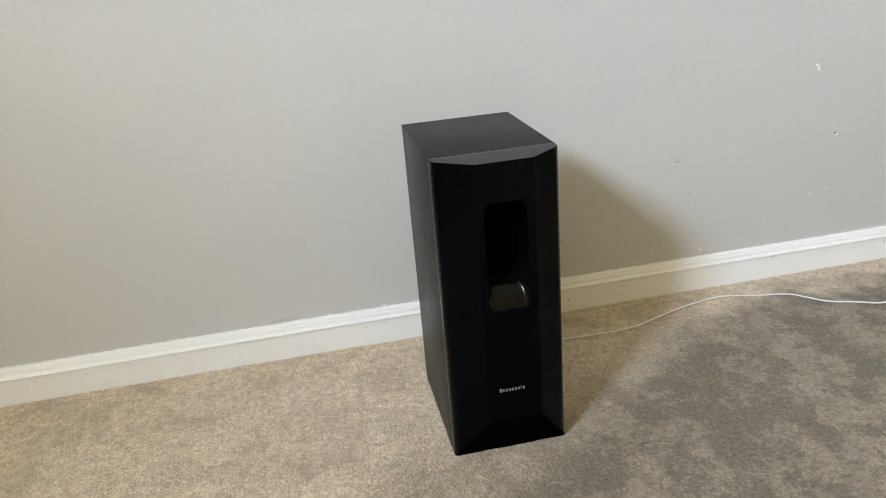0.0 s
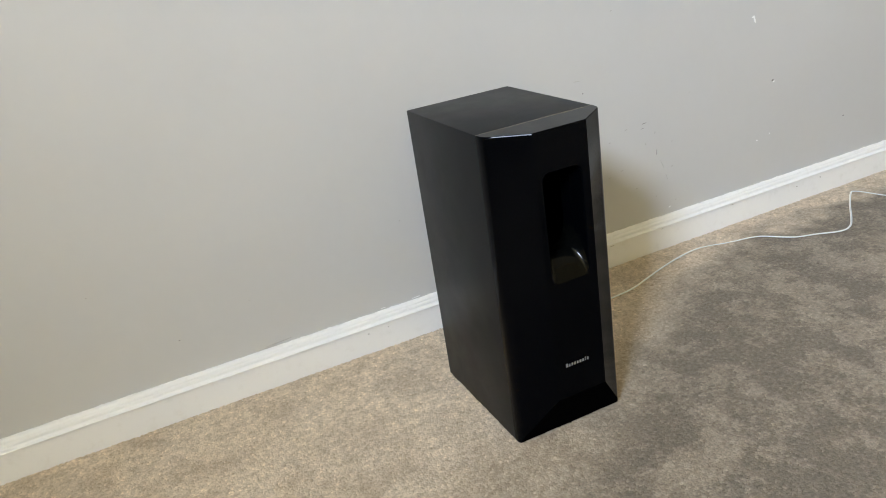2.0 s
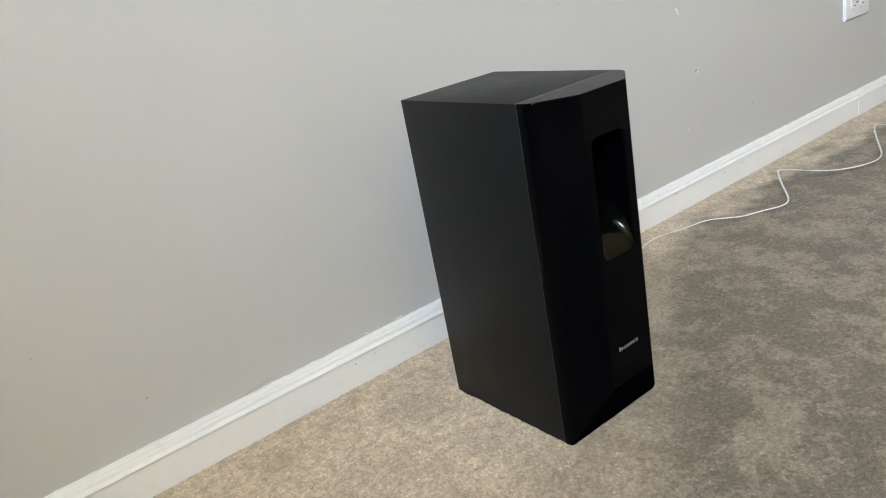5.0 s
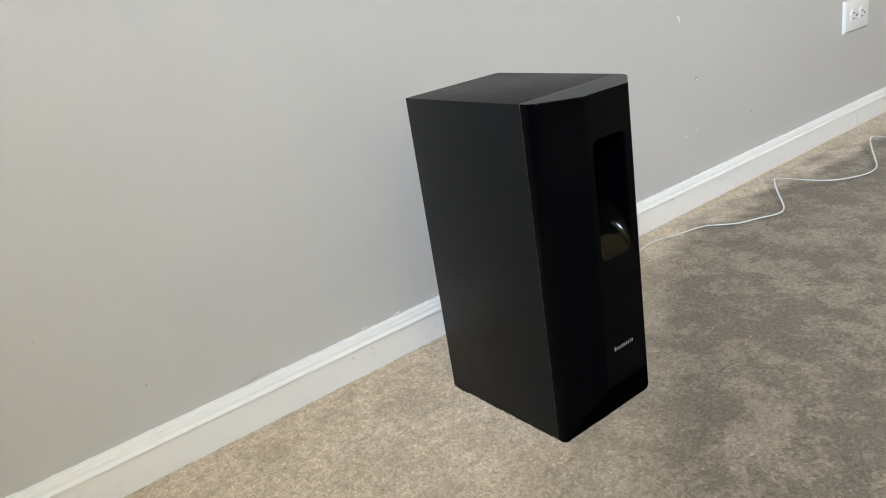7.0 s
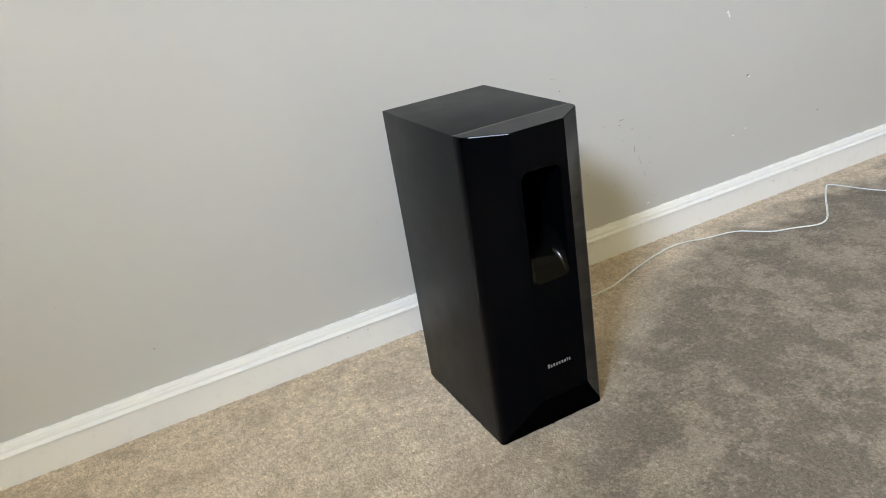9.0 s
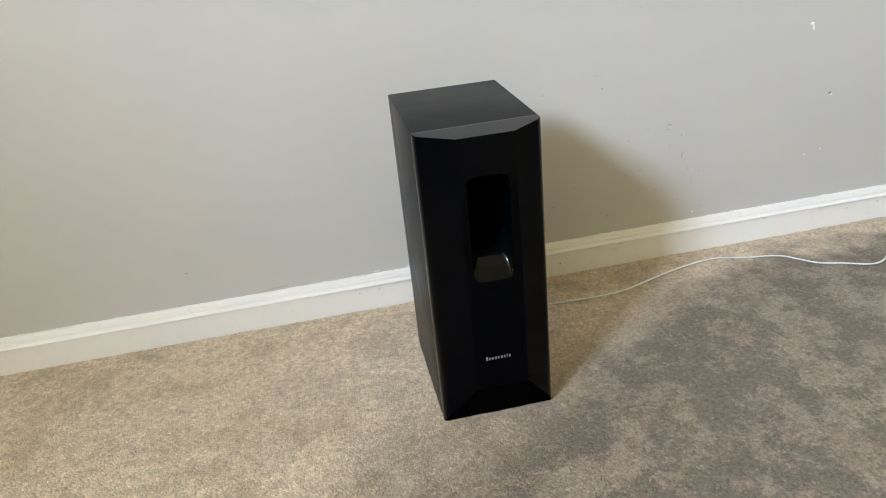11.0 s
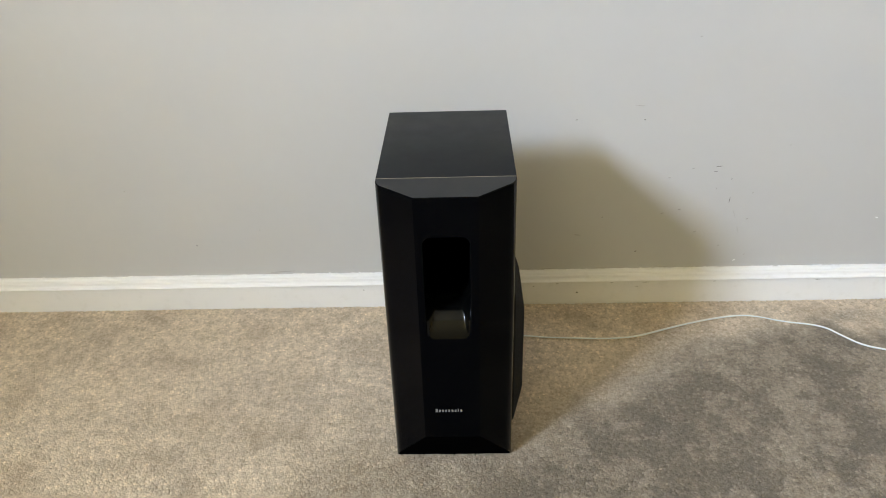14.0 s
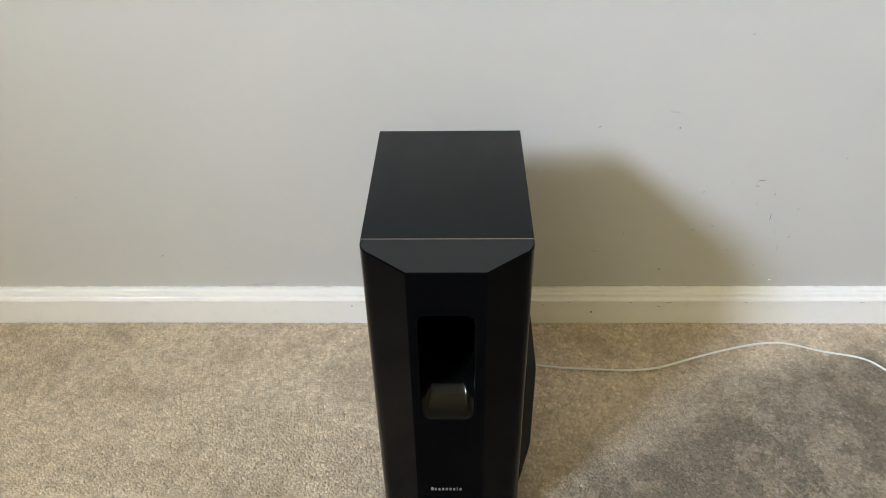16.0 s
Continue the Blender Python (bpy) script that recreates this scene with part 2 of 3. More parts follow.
PROFILE = [(WALL_Y, PILE), (FACE_Y, PILE), (FACE_Y, 0.0402), (1.0012, 0.0408), (1.0008, 0.0420), (1.0016, 0.0432), (1.0052, 0.0443), (1.0066, 0.0458), (1.0064, 0.0480),
           (1.0072, 0.0500), (1.0092, 0.0514), (1.0096, 0.0532), (1.0108, 0.0546), (1.0122, 0.0556), (WALL_Y, 0.0561)]


def lumpy(x, i):
    """Old brushed paint: the top edge and the bead waver a little."""
    if 2 <= i <= 13:
        a = noise.noise((x * 28, i * 0.35, 0.3)) * 0.00035
        c = noise.noise((x * 75, i * 0.2, 7.3)) * (0.0009 if i >= 11 else 0.0003)
        ragged = max(0.0, noise.noise((x * 190, 4.0, 1.1)) - 0.1) * 0.0022 if i >= 12 else 0.0
        return a, c + ragged
    return (0, noise.noise((x * 60, 2.0, 3.0)) * 0.0010 + max(0.0, noise.noise((x * 190, 4.0, 1.1)) - 0.1) * 0.0022) if i == 14 else (0, 0)


def baseboard(x0, x1):
    fine = max(2, int((min(x1, 2.0) - max(x0, -0.8)) / 0.0028))
    xs = sorted({x0, x1, *(max(x0, -0.8) + (min(x1, 2.0) - max(x0, -0.8)) * i / fine for i in range(fine + 1))})
    return tagged(mesh_object("baseboard", sweep_x(PROFILE, xs, lumpy), TRIM, 28), "white painted baseboard with a moulded top, lightly scuffed", "baseboard", kind="structure")


board = baseboard(WEST, JOINT - 0.0008)
baseboard(JOINT + 0.0008, EAST)
part("caulk_line", sweep_x([(y - 0.0008 if y < WALL_Y else y, z + (0.0003 if z > 0 else 0)) for y, z in PROFILE], [JOINT - 0.0016, JOINT + 0.0016]), CHIP, board, "bright white filled joint")


def speck(name, mat, x, z, w, h, parent, y, angle=0.0, label="", bend=0.0):
    """A small chip or scuff: a low, uneven, slightly domed patch."""
    bm = bmesh.new()
    ca, sa = math.cos(radians(angle)), math.sin(radians(angle))
    rim = []
    for i in range(10):
        t = 2 * math.pi * i / 10
        k = 1 + 0.35 * noise.noise((x * 90 + math.cos(t), z * 90 + math.sin(t), 1.7))
        u, v = w / 2 * k * math.cos(t), h / 2 * k * math.sin(t)
        v += bend * (u / (w / 2)) ** 2 * w / 2
        rim.append(bm.verts.new((x + u * ca - v * sa, y, z + u * sa + v * ca)))
    lift = [bm.verts.new((v.co.x * 0.6 + x * 0.4, y - 0.0006, v.co.z * 0.6 + z * 0.4)) for v in rim]
    for i in range(10):
        bm.faces.new((rim[i], rim[(i + 1) % 10], lift[(i + 1) % 10], lift[i]))
    bm.faces.new(lift)
    return part(name, bm, mat, parent, label)


PAINT_CHIPS = [(0.8335, 0.3525, 0.0105, 0.0042, -72), (0.8305, 0.358, 0.0066, 0.004, 15), (0.8795, 0.2382, 0.0056, 0.0024, 20), (0.842, 0.139, 0.0044, 0.0022, -10),
               (0.872, 0.145, 0.0036, 0.0024, 45)]
NAIL_HOLES = [(0.877, 0.241, 0.0058, 0.0036, 35)]
SCRATCHES = [(0.594, 0.2285, 0.012, 0.0013, 6), (0.59, 0.2205, 0.007, 0.001, 3), (0.615, 0.208, 0.003, 0.001, 70), (0.6175, 0.173, 0.011, 0.0008, 88)]
PALE_SCRATCHES = [(0.557, 0.226, 0.006, 0.0015, 15), (0.524, 0.212, 0.005, 0.0014, 10), (0.595, 0.193, 0.0045, 0.0012, -60),
                 (0.649, 0.141, 0.004, 0.002, 30), (0.545, 0.159, 0.006, 0.0012, 12), (0.52, 0.153, 0.006, 0.001, 8), (0.65, 0.185, 0.003, 0.0016, 40),
                 (0.541, 0.418, 0.004, 0.0016, 10), (-0.068, 0.0603, 0.042, 0.0014, 3), (0.628, 0.15, 0.0168, 0.0005, -68), (0.637, 0.124, 0.0128, 0.0005, -74),
                 (0.47, 0.324, 0.014, 0.001, -4), (0.573, 0.12, 0.006, 0.0012, 16), (0.395, 0.118, 0.011, 0.0014, -6)]
SCUFF_MARKS = [(0.487, 0.087, 0.0042, 0.0018, 12), (0.431, 0.148, 0.0024, 0.001, 60), (0.479, 0.303, 0.0026, 0.0018, 0), (-0.195, 0.111, 0.0022, 0.0018, 0),
               (1.06, 0.135, 0.004, 0.0024, 10)]
PALE_SCUFF_MARKS = [(0.383, 0.305, 0.004, 0.0024, 20), (-0.286, 0.207, 0.0022, 0.0016, 0), (-0.092, 0.137, 0.002, 0.0016, 0), (0.145, 0.187, 0.0024, 0.0016, 0),
                    (0.613, 0.095, 0.003, 0.002, 0), (0.655, 0.078, 0.0034, 0.0016, 50), (0.69, 0.26, 0.003, 0.0012, 30)]
SCUFF_MARKS_CHIP = [(0.641, 0.068, 0.005, 0.0022, 20)]
SCRATCHES_CHIP = [(0.15, 0.0588, 0.016, 0.0016, 2), (0.095, 0.059, 0.01, 0.0014, -3)]
for marks, name, mat in ((PAINT_CHIPS, "paint_chip", CHIP), (NAIL_HOLES, "nail_hole", SCUFF), (SCRATCHES, "scratch", SCUFF), (PALE_SCRATCHES, "scratch", PALE), (SCUFF_MARKS, "scuff_mark", SCUFF), (PALE_SCUFF_MARKS, "scuff_mark", PALE), (SCUFF_MARKS_CHIP, "scuff_mark", CHIP), (SCRATCHES_CHIP, "scratch", CHIP)):
    for x, z, w, h, angle in marks:
        speck(name, mat, x, z, w, h, wall_north, WALL_Y - 0.0001, angle)
for x, z, w, h, mat in ((0.061, 0.032, 0.0026, 0.0018, SCUFF), (0.399, 0.021, 0.0034, 0.0030, SCUFF), (0.093, 0.033, 0.0020, 0.0014, PALE), (0.492, 0.031, 0.0060, 0.0010, PALE),
                        (0.93, 0.030, 0.0040, 0.0020, PALE), (-0.17, 0.036, 0.0026, 0.0016, CHIP), (0.33, 0.034, 0.0030, 0.0014, PALE), (0.99, 0.033, 0.0030, 0.0020, SCUFF), (0.60, 0.027, 0.0022, 0.0022, CHIP)):
    speck("scuff_mark", mat, x, z, w, h, board, FACE_Y - 0.0001)


# fine dark cracks where the paint has parted above the moulding, and rubs along the bead
CRACKS = [(0.318, 0.022), (0.352, 0.026), (0.391, 0.018), (0.432, 0.030), (0.468, 0.014), (0.531, 0.024), (0.583, 0.016), (0.742, 0.028), (0.861, 0.020), (1.021, 0.030), (-0.085, 0.026), (0.042, 0.018)]
for x, w in CRACKS:
    speck("crack", PALE, x, 0.0575, w, 0.0007, wall_north, WALL_Y - 0.0001, 1.5)
for x, w in ((0.452, 0.007), (0.505, 0.012), (0.612, 0.006), (0.367, 0.005), (0.771, 0.009)):
    speck("rub_mark", PALE, x, 0.0385, w, 0.0007, board, FACE_Y - 0.0001, 2.0)


# ---- the wall outlet ----
def wall_outlet(x0, x1, z0, z1):
    top = thing("wall_outlet", ((x0 + x1) / 2, WALL_Y, (z0 + z1) / 2), "white duplex power outlet set sideways in the wall", "outlet")
    cx, cz = (x0 + x1) / 2, (z0 + z1) / 2
    bm = bmesh.new()
    rim = [bm.verts.new((x, WALL_Y, z)) for x, z in ((x0, z0), (x1, z0), (x1, z1), (x0, z1))]
    mid = [bm.verts.new((v.co.x, WALL_Y - 0.0025, v.co.z)) for v in rim]
    face = [bm.verts.new((cx + (v.co.x - cx) * 0.93, WALL_Y - 0.0065, cz + (v.co.z - cz) * 0.89)) for v in rim]
    for a, c in ((rim, mid), (mid, face)):
        for i in range(4):
            bm.faces.new((a[i], a[(i + 1) % 4], c[(i + 1) % 4], c[i]))
    bm.faces.new(face)
    bm.faces.new(rim)
    bmesh.ops.bevel(bm, geom=[e for e in bm.edges if all(v in face for v in e.verts)], offset=0.0012, segments=2, profile=0.5, affect="EDGES")
    part("cover_plate", bm, OUTLET, top)
    for sx in (-0.0195, 0.0195):
        socket = part("receptacle", disc(bmesh.new(), cx + sx, WALL_Y - 0.0085, cz, 0.0140, 0.0075, 28, 0.0170), OUTLET, top)
        for dz in (-0.0063, 0.0063):
            part("slot", boxed(cx + sx - 0.0048, cx + sx + 0.0042, WALL_Y - 0.0089, WALL_Y - 0.0080, cz + dz - 0.0011, cz + dz + 0.0011), SLOT, socket, "dark blade slot")
        part("ground_hole", disc(bmesh.new(), cx + sx + 0.0095, WALL_Y - 0.0089, cz, 0.0024, 0.0009, 12), SLOT, socket, "dark round hole")
    part("screw", disc(bmesh.new(), cx, WALL_Y - 0.0078, cz, 0.0030, 0.0015, 14), METAL, top, "small metal screw")
    return top


wall_outlet(1.432, 1.546, 0.224, 0.295)


# ---- the loudspeaker ----
X0, X1, SEAM_Y, BACK_Y, TOP = 0.134, 0.2755, 0.6945, 0.880, 0.3738
FLAT_Y, FL, FR, LIP = 0.6503, 0.173, 0.2365, 0.063


def arc(cx, cy, r, a0, a1, k):
    return [(cx + r * math.cos(radians(a0 + (a1 - a0) * i / k)), cy + r * math.sin(radians(a0 + (a1 - a0) * i / k))) for i in range(k + 1)]


def rounded(x0, x1, z0, z1, r, k=5):
    pts = []
    for cx, cz, a in ((x1 - r, z1 - r, 0), (x0 + r, z1 - r, 90), (x0 + r, z0 + r, 180), (x1 - r, z0 + r, 270)):
        pts += arc(cx, cz, r, a, a + 90, k)
    return pts


def front_shell():
    """The moulded front: a prism with canted cheeks, cut back at the foot, with the port let into its flat."""
    tilt = math.degrees(math.atan2(SEAM_Y - 0.010 - FLAT_Y, FL - X0))
    r = 0.018
    left = arc(X0 + r, 0.6905, r, 180, 180 + 90 - tilt + 12, 6)
    right = [(X0 + X1 - x, y) for x, y in reversed(left)]
    plan = [(X0, SEAM_Y)] + left + [(FL, FLAT_Y), (FR, FLAT_Y)] + right + [(X1, SEAM_Y)]
    bm = bmesh.new()
    low = [bm.verts.new((x, y, PILE)) for x, y in plan]
    high = [bm.verts.new((x, y, TOP)) for x, y in plan]
    for i in range(len(plan)):
        j = (i + 1) % len(plan)
        bm.faces.new((low[i], low[j], high[j], high[i]))
    bm.faces.new(high)
    bm.faces.new(low)
    # the foot slopes back from the lip of the flat to the carpet
    p, q = Vector((0, FLAT_Y, LIP)), Vector((0, 0.684, 0.0))
    normal = Vector((1, 0, 0)).cross(q - p).normalized()
    if normal.y > 0:
        normal = -normal
    bmesh.ops.bisect_plane(bm, geom=bm.verts[:] + bm.edges[:] + bm.faces[:], plane_co=p, plane_no=normal, clear_outer=True)
    bmesh.ops.holes_fill(bm, edges=[e for e in bm.edges if e.is_boundary], sides=0)
    # the port's mouth
    bm.normal_update()
    for f in bm.faces:
        if abs(abs(f.normal.dot(normal)) - 1) < 1e-3:
            f.material_index = 1
        elif f.normal.z > 0.9:
            f.material_index = 2
    face = [f for f in bm.faces if all(abs(v.co.y - FLAT_Y) < 1e-5 for v in f.verts)][0]
    outer = list(face.edges)
    bm.faces.remove(face)
    mouth = rounded(0.1795, 0.2285, 0.2050, 0.3305, 0.009)
    ring = [bm.verts.new((x, FLAT_Y, z)) for x, z in mouth]
    loop = [bm.edges.new((ring[i], ring[(i + 1) % len(ring)])) for i in range(len(ring))]
    bmesh.ops.triangle_fill(bm, edges=outer + loop, use_beauty=True)
    last = ring
    for inset, depth in ((0.0008, 0.0006), (0.0014, 0.002), (0.0018, 0.110)):
        here = [bm.verts.new((x, FLAT_Y + depth, z)) for x, z in rounded(0.1795 + inset, 0.2285 - inset, 0.2050 + inset, 0.3305 - inset, 0.009 - inset / 2)]
        for i in range(len(here)):
            j = (i + 1) % len(here)
            bm.faces.new((last[i], last[j], here[j], here[i]))
        last = here
    bm.faces.new(last)
    rim = [e for e in bm.edges if all(v.co.z > TOP - 1e-5 for v in e.verts) and any(v.co.y < SEAM_Y - 1e-4 for v in e.verts)]
    bmesh.ops.bevel(bm, geom=rim, offset=0.0011, segments=2, profile=0.5, affect="EDGES", clamp_overlap=True, material=0)
    return bm


def port_lip():
    """The polished ramp at the foot of the port: it leaves the front's face upright and rolls over inwards, its sides swept up into the walls."""
    bm = bmesh.new()
    rows = []
    cx, half, low = 0.2040, 0.0233, radians(32)
    for i in range(23):
        a = low + (radians(90) - low) * min(i / 16, 1.0)
        q = (a - low) / (radians(90) - low)
        y = FLAT_Y + 0.0004 + 0.029 * (math.cos(low) - math.cos(a)) / math.cos(low) + 0.020 * max(0, i - 16) / 6
        z = 0.2056 + 0.028 * (math.sin(a) - math.sin(low)) / (1 - math.sin(low))
        flat = 0.80 - 0.32 * q
        row = []
        for k in range(33):
            u = -1 + 2 * k / 32
            rise = 0.020 * q ** 0.5 * max(0.0, (abs(u) - flat) / (1 - flat)) ** 2.0
            row.append(bm.verts.new((cx + half * u, y, z + rise)))
        rows.append(row)
    for a, c in zip(rows, rows[1:]):
        for k in range(32):
            bm.faces.new((a[k], a[k + 1], c[k + 1], c[k]))
    return bm


def side_grille():
    """The cloth-covered cover of the side driver, raised with sloping sides."""
    bm = bmesh.new()
    def ring(x, y0, y1, z0, z1, r):
        return [bm.verts.new((x, y, z)) for y, z in rounded(y0, y1, z0, z1, r)]
    rings = [ring(X1 - 0.001, 0.716, 0.866, 0.016, 0.212, 0.012), ring(X1 + 0.004, 0.717, 0.865, 0.018, 0.210, 0.012),
             ring(X1 + 0.0148, 0.738, 0.846, 0.048, 0.182, 0.010), ring(X1 + 0.0162, 0.742, 0.842, 0.052, 0.178, 0.010)]
    for a, c in zip(rings, rings[1:]):
        for i in range(len(a)):
            bm.faces.new((a[i], a[(i + 1) % len(a)], c[(i + 1) % len(a)], c[i]))
    bm.faces.new(rings[0])
    bm.faces.new(rings[-1])
    return bm


speaker = thing("subwoofer", ((X0 + X1) / 2, (SEAM_Y + BACK_Y) / 2, PILE), "tall black subwoofer with a gloss front, standing on carpet", "loudspeaker")
part("cabinet", boxed(X0, X1, SEAM_Y + 0.0006, BACK_Y, PILE, TOP, 0.0008), VINYL, speaker, "charcoal vinyl-wrapped box")
part("seam", boxed(X0 + 0.0004, X1 - 0.0004, SEAM_Y, SEAM_Y + 0.0006, PILE, TOP + 0.0002), SEAM, speaker, "thin tan board edge")
shell = front_shell()
front = part("front_panel", shell, GLOSS, speaker, "gloss black moulded front with canted cheeks", 20)
front.data.materials.append(VOID)
front.data.materials.append(SATIN)
part("port_lip", port_lip(), PORT, front, "polished black ramp in the port", 60)
part("side_grille", side_grille(), CLOTH, speaker, "black cloth grille over the side driver", 25)
for i, (w, h) in enumerate(((0.0036, 0.0066), (0.0028, 0.0048), (0.0028, 0.0048), (0.0028, 0.0048), (0.0026, 0.0048), (0.0030, 0.0048), (0.0028, 0.0048), (0.0011, 0.0066), (0.0026, 0.0048))):
    x = 0.1862 + 0.0036 * i - (0.0009 if i == 8 else 0)
    part("badge_bar", boxed(x, x + w * 0.72, FLAT_Y - 0.0004, FLAT_Y + 0.001, 0.1018, 0.1018 + h * 0.70), SILVER, front, "small silver bar of the badge")


# ---- the speaker wire ----
BEHIND = [(0.262, 0.886, 0.06), (0.275, 0.902, 0.02), (0.292, 0.914, 0.0040)]
LYING = [(0.313, 0.918), (0.339, 0.913), (0.391, 0.909), (0.43, 0.906), (0.472, 0.909), (0.505, 0.921), (0.555, 0.94), (0.605, 0.955), (0.645, 0.962), (0.672, 0.957), (0.702, 0.943), (0.756, 0.931), (0.775, 0.905), (0.795, 0.881), (0.828, 0.87)]
LIFTED = [(0.861, 0.846, 0.004), (0.884, 0.848, 0.006), (0.905, 0.865, 0.012), (0.925, 0.885, 0.021), (0.945, 0.902, 0.03), (0.957, 0.909, 0.034), (0.958, 0.909, 0.034), (0.966, 0.902, 0.034),
          (0.992, 0.875, 0.026), (1.03, 0.846, 0.016), (1.082, 0.826, 0.009), (1.135, 0.812, 0.006), (1.176, 0.818, 0.006), (1.215, 0.841, 0.012), (1.255, 0.866, 0.021), (1.29, 0.885, 0.028),
          (1.312, 0.888, 0.028), (1.313, 0.888, 0.028), (1.35, 0.868, 0.016), (1.45, 0.835, 0.004), (1.62, 0.84, 0.002), (1.9, 0.8, 0.002)]
WAY = BEHIND + [(x, y, 0.0016 + 0.0008 * math.sin(x * 19 - 1.2)) for x, y in LYING] + LIFTED


def strand(offset, mat, parent):
    curve = bpy.data.curves.new("strand", "CURVE")
    curve.dimensions, curve.bevel_depth, curve.bevel_resolution, curve.resolution_u = "3D", 0.00070, 3, 8
    line = curve.splines.new("NURBS")
    line.points.add(len(WAY) - 1)
    for i, (x, y, z) in enumerate(WAY):
        a, c = Vector(WAY[max(i - 1, 0)]), Vector(WAY[min(i + 1, len(WAY) - 1)])
        run = (c - a).normalized()
        flat = Vector((-run.y, run.x, 0)).normalized()
        twist = 0.9 * noise.noise((i * 0.45, 3.1, 0))
        off = (flat * math.cos(twist) + Vector((0, 0, 1)) * math.sin(twist)) * offset
        line.points[i].co = (x + off.x, y + off.y, z + off.z + 0.0014, 1)
    line.order_u, line.use_endpoint_u = 3, True
    curve.materials.append(mat)
    ob = new("strand", curve)
    ob.parent = parent
    return ob


wire = thing("speaker_wire", (0, 0, 0), "thin white twin speaker wire lying loose on the carpet", "wire")
strand(0.00085, WIRE_A, wire)
strand(-0.00085, WIRE_B, wire)


# ---- the carpet's pile ----
def smooth_noise(x, y, scale, seed, octaves=1, rough=0.5):
    """Random hills in 0..1 over the floor, `scale` of them to the metre."""
    out, total, gain = np.zeros_like(x), 0.0, 1.0
    for o in range(octaves):
        cells = np.random.RandomState(seed + 31 * o).rand(256, 256)
        u, v = x * scale + 91.3, y * scale + 47.7
        iu, iv = np.floor(u).astype(int), np.floor(v).astype(int)
        fu, fv = u - iu, v - iv
        fu, fv = fu * fu * (3 - 2 * fu), fv * fv * (3 - 2 * fv)
        c = lambda i, j: cells[(iu + i) % 256, (iv + j) % 256]
        out += gain * ((c(0, 0) * (1 - fu) + c(1, 0) * fu) * (1 - fv) + (c(0, 1) * (1 - fu) + c(1, 1) * fu) * fv)
        total, gain, scale = total + gain, gain * rough, scale * 2.1
    return out / total


def ramp(v, lo, hi):
    t = np.clip((v - lo) / (hi - lo), 0, 1)
    return t * t * (3 - 2 * t)


GRAIN = np.random.RandomState(77)


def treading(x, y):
    """How far the pile is trodden down and darkened for its nap's shading, 0..1, and the way it leans there, in
    radians.
    """
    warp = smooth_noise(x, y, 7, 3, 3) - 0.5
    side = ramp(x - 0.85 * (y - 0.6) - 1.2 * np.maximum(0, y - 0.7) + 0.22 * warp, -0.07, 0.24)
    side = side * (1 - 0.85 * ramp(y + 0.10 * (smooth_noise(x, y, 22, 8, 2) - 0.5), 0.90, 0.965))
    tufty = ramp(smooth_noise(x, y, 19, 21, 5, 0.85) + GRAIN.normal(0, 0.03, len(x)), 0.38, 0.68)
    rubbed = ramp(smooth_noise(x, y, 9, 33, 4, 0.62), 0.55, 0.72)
    # side carries the leaning nap's painted shade; rubbed is plain wear
    worn_shade = side * (1 - 0.28 * tufty) + (1 - side) * 0.16 * rubbed
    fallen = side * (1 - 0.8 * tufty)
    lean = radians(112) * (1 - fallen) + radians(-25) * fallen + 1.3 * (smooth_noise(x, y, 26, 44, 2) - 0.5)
    return worn_shade, lean


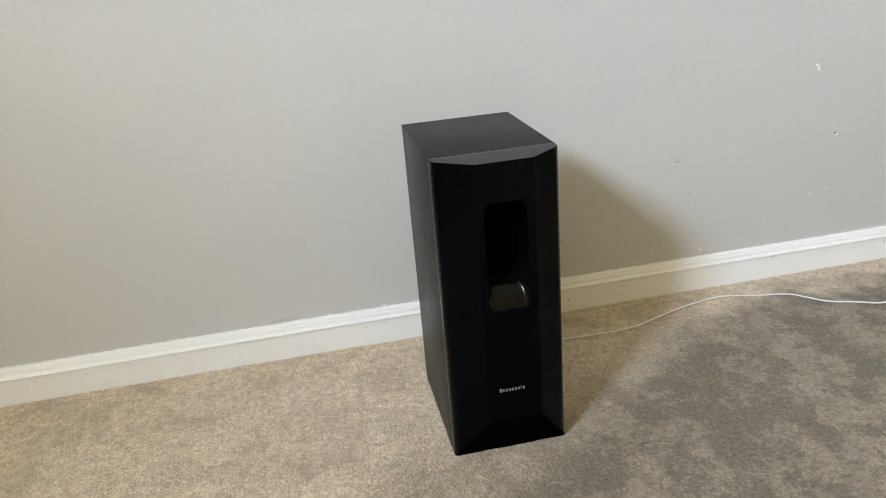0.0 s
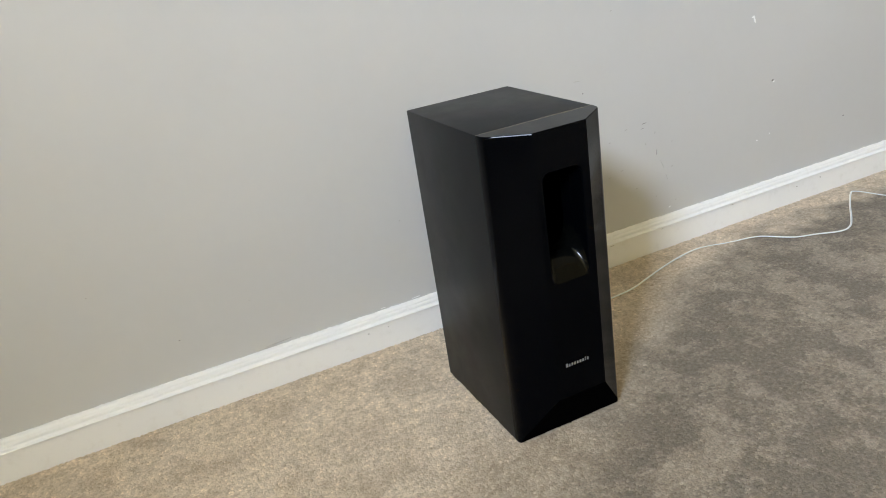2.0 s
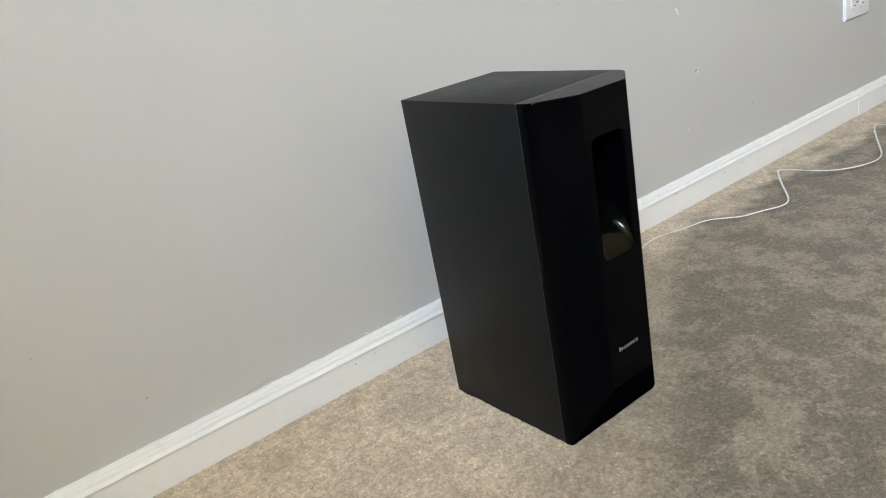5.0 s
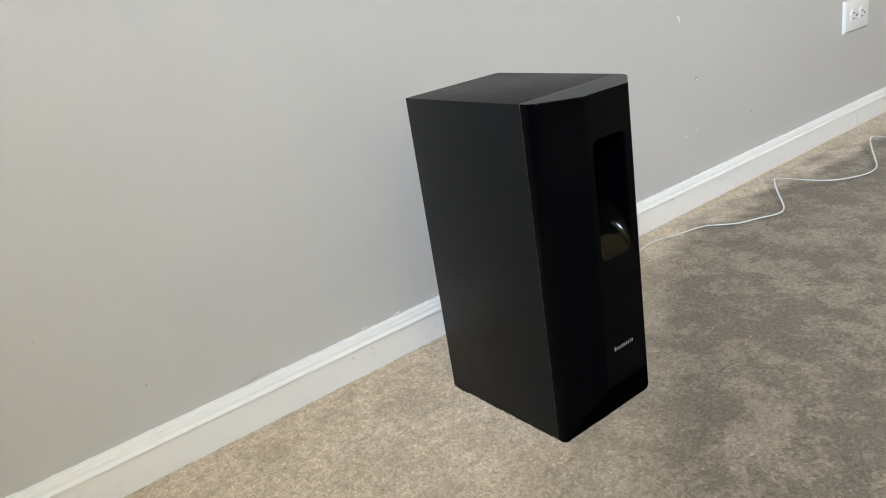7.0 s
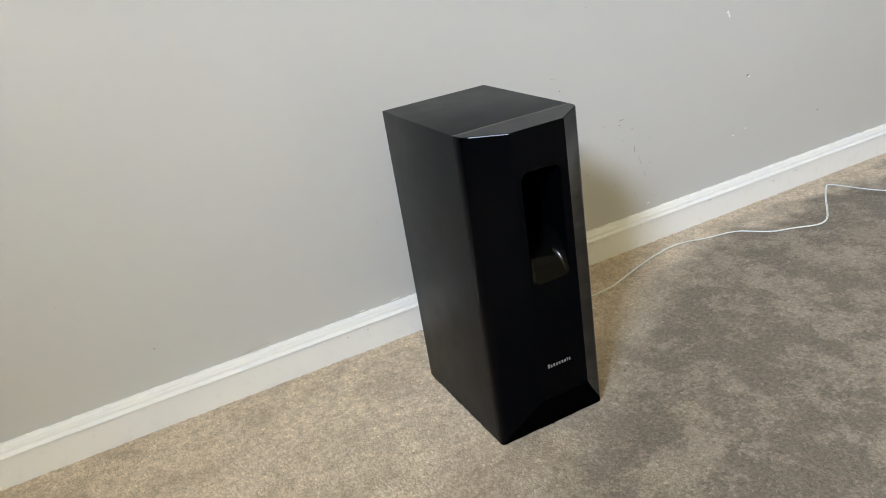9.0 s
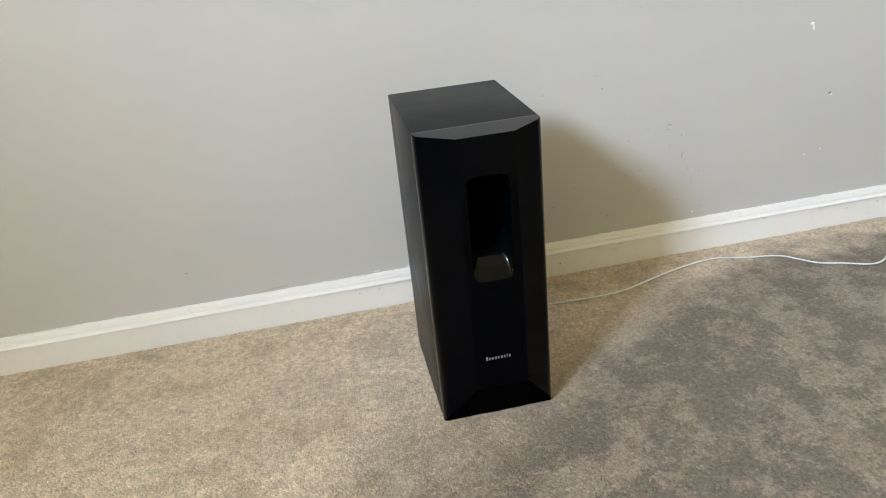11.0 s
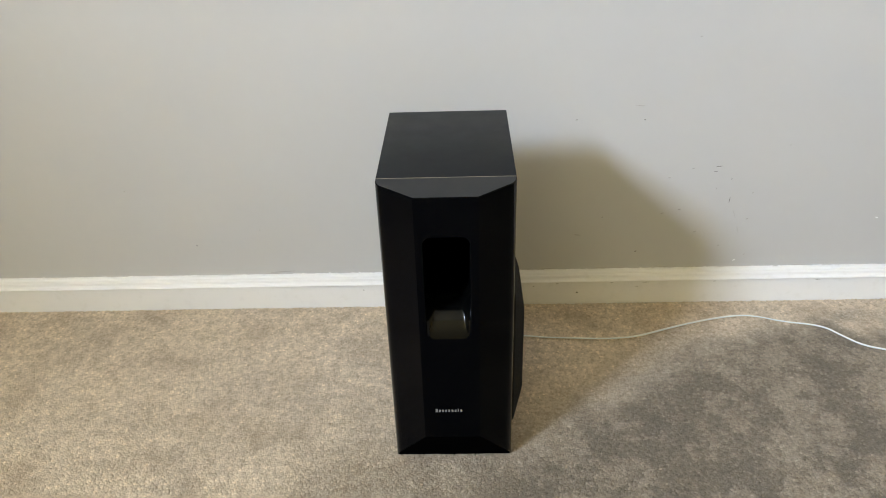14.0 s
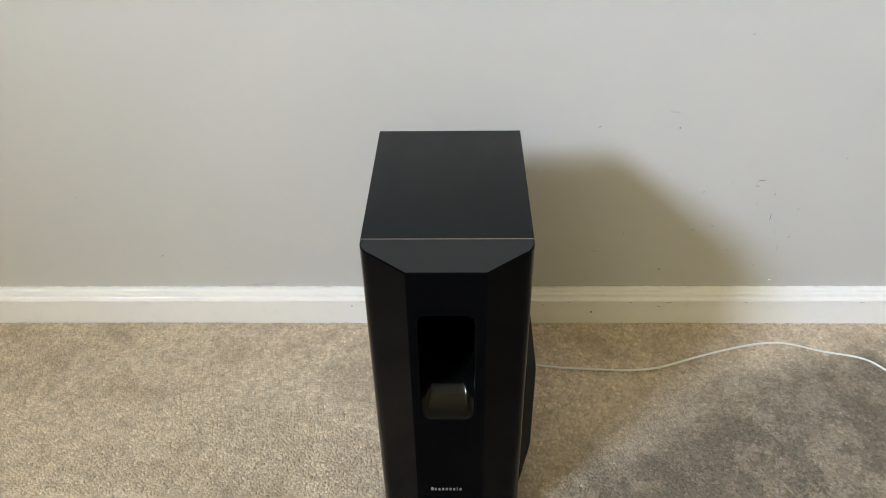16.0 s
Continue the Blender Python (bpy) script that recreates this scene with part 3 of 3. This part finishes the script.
def pile(name, x0, x1, y0, y1, gap, seed):
    rng = np.random.RandomState(seed)
    gx, gy = np.meshgrid(np.arange(x0, x1, gap), np.arange(y0, y1, gap))
    x = (gx + rng.uniform(-0.4, 0.4, gx.shape) * gap).ravel()
    y = (gy + rng.uniform(-0.4, 0.4, gy.shape) * gap).ravel()
    keep = ~((x > X0 - 0.0003) & (x < X1 + 0.0003) & (y > 0.6845) & (y < BACK_Y + 0.0003)) & (y < FACE_Y - 0.0008)
    x, y = x[keep], y[keep]
    n = len(x)
    worn_shade, turn = treading(x, y)
    turn = turn + rng.normal(0, 0.5, n)
    lean = np.abs(rng.normal(0.0016, 0.0008, n)) * (1 - 0.5 * worn_shade)
    tall = rng.uniform(0.0026, 0.0034, n) - 0.0003 * worn_shade + 0.0008 * (smooth_noise(x, y, 70, 5) - 0.5)
    dx, dy = np.cos(turn) * lean, np.sin(turn) * lean
    spin = rng.uniform(0, 2 * math.pi, n)
    thick = gap * (rng.uniform(0.76, 1.14, n) + 0.12 * worn_shade)
    verts = np.zeros((n, 7, 3), np.float32)
    for k in range(3):
        a = spin + k * 2 * math.pi / 3
        verts[:, k, 0], verts[:, k, 1], verts[:, k, 2] = x + np.cos(a) * thick * 0.8, y + np.sin(a) * thick * 0.8, PILE - 0.0005
        a = a + 0.6
        verts[:, 3 + k, 0], verts[:, 3 + k, 1] = x + dx * 0.6 + np.cos(a) * thick, y + dy * 0.6 + np.sin(a) * thick
        verts[:, 3 + k, 2] = PILE + tall * rng.uniform(0.78, 0.98, n)
    verts[:, 6, 0], verts[:, 6, 1], verts[:, 6, 2] = x + dx, y + dy, PILE + tall
    verts[:, :, 1] = np.minimum(verts[:, :, 1], FACE_Y - 0.0003)
    inside = (verts[:, :, 0] > X0) & (verts[:, :, 0] < X1) & (verts[:, :, 1] > SEAM_Y) & (verts[:, :, 1] < BACK_Y)
    verts[:, :, 2] = np.where(inside, np.minimum(verts[:, :, 2], 0.0), verts[:, :, 2])
    one = np.array([(0, 1, 4), (0, 4, 3), (1, 2, 5), (1, 5, 4), (2, 0, 3), (2, 3, 5), (3, 4, 6), (4, 5, 6), (5, 3, 6)], np.int32)
    faces = (one[None] + (np.arange(n, dtype=np.int32) * 7)[:, None, None]).reshape(-1)
    data = bpy.data.meshes.new(name)
    data.vertices.add(n * 7)
    data.vertices.foreach_set("co", verts.reshape(-1))
    data.loops.add(len(faces))
    data.loops.foreach_set("vertex_index", faces)
    data.polygons.add(len(faces) // 3)
    data.polygons.foreach_set("loop_start", np.arange(0, len(faces), 3, dtype=np.int32))
    data.update(calc_edges=True)
    data.shade_smooth()
    data.attributes.new("worn_shade", "FLOAT", "POINT").data.foreach_set("value", np.repeat(worn_shade, 7).astype(np.float32))
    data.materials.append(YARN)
    return tagged(new(name, data), "beige cut-pile carpet, trodden and patchy, nap shading in its colour", "carpet", kind="stuff")


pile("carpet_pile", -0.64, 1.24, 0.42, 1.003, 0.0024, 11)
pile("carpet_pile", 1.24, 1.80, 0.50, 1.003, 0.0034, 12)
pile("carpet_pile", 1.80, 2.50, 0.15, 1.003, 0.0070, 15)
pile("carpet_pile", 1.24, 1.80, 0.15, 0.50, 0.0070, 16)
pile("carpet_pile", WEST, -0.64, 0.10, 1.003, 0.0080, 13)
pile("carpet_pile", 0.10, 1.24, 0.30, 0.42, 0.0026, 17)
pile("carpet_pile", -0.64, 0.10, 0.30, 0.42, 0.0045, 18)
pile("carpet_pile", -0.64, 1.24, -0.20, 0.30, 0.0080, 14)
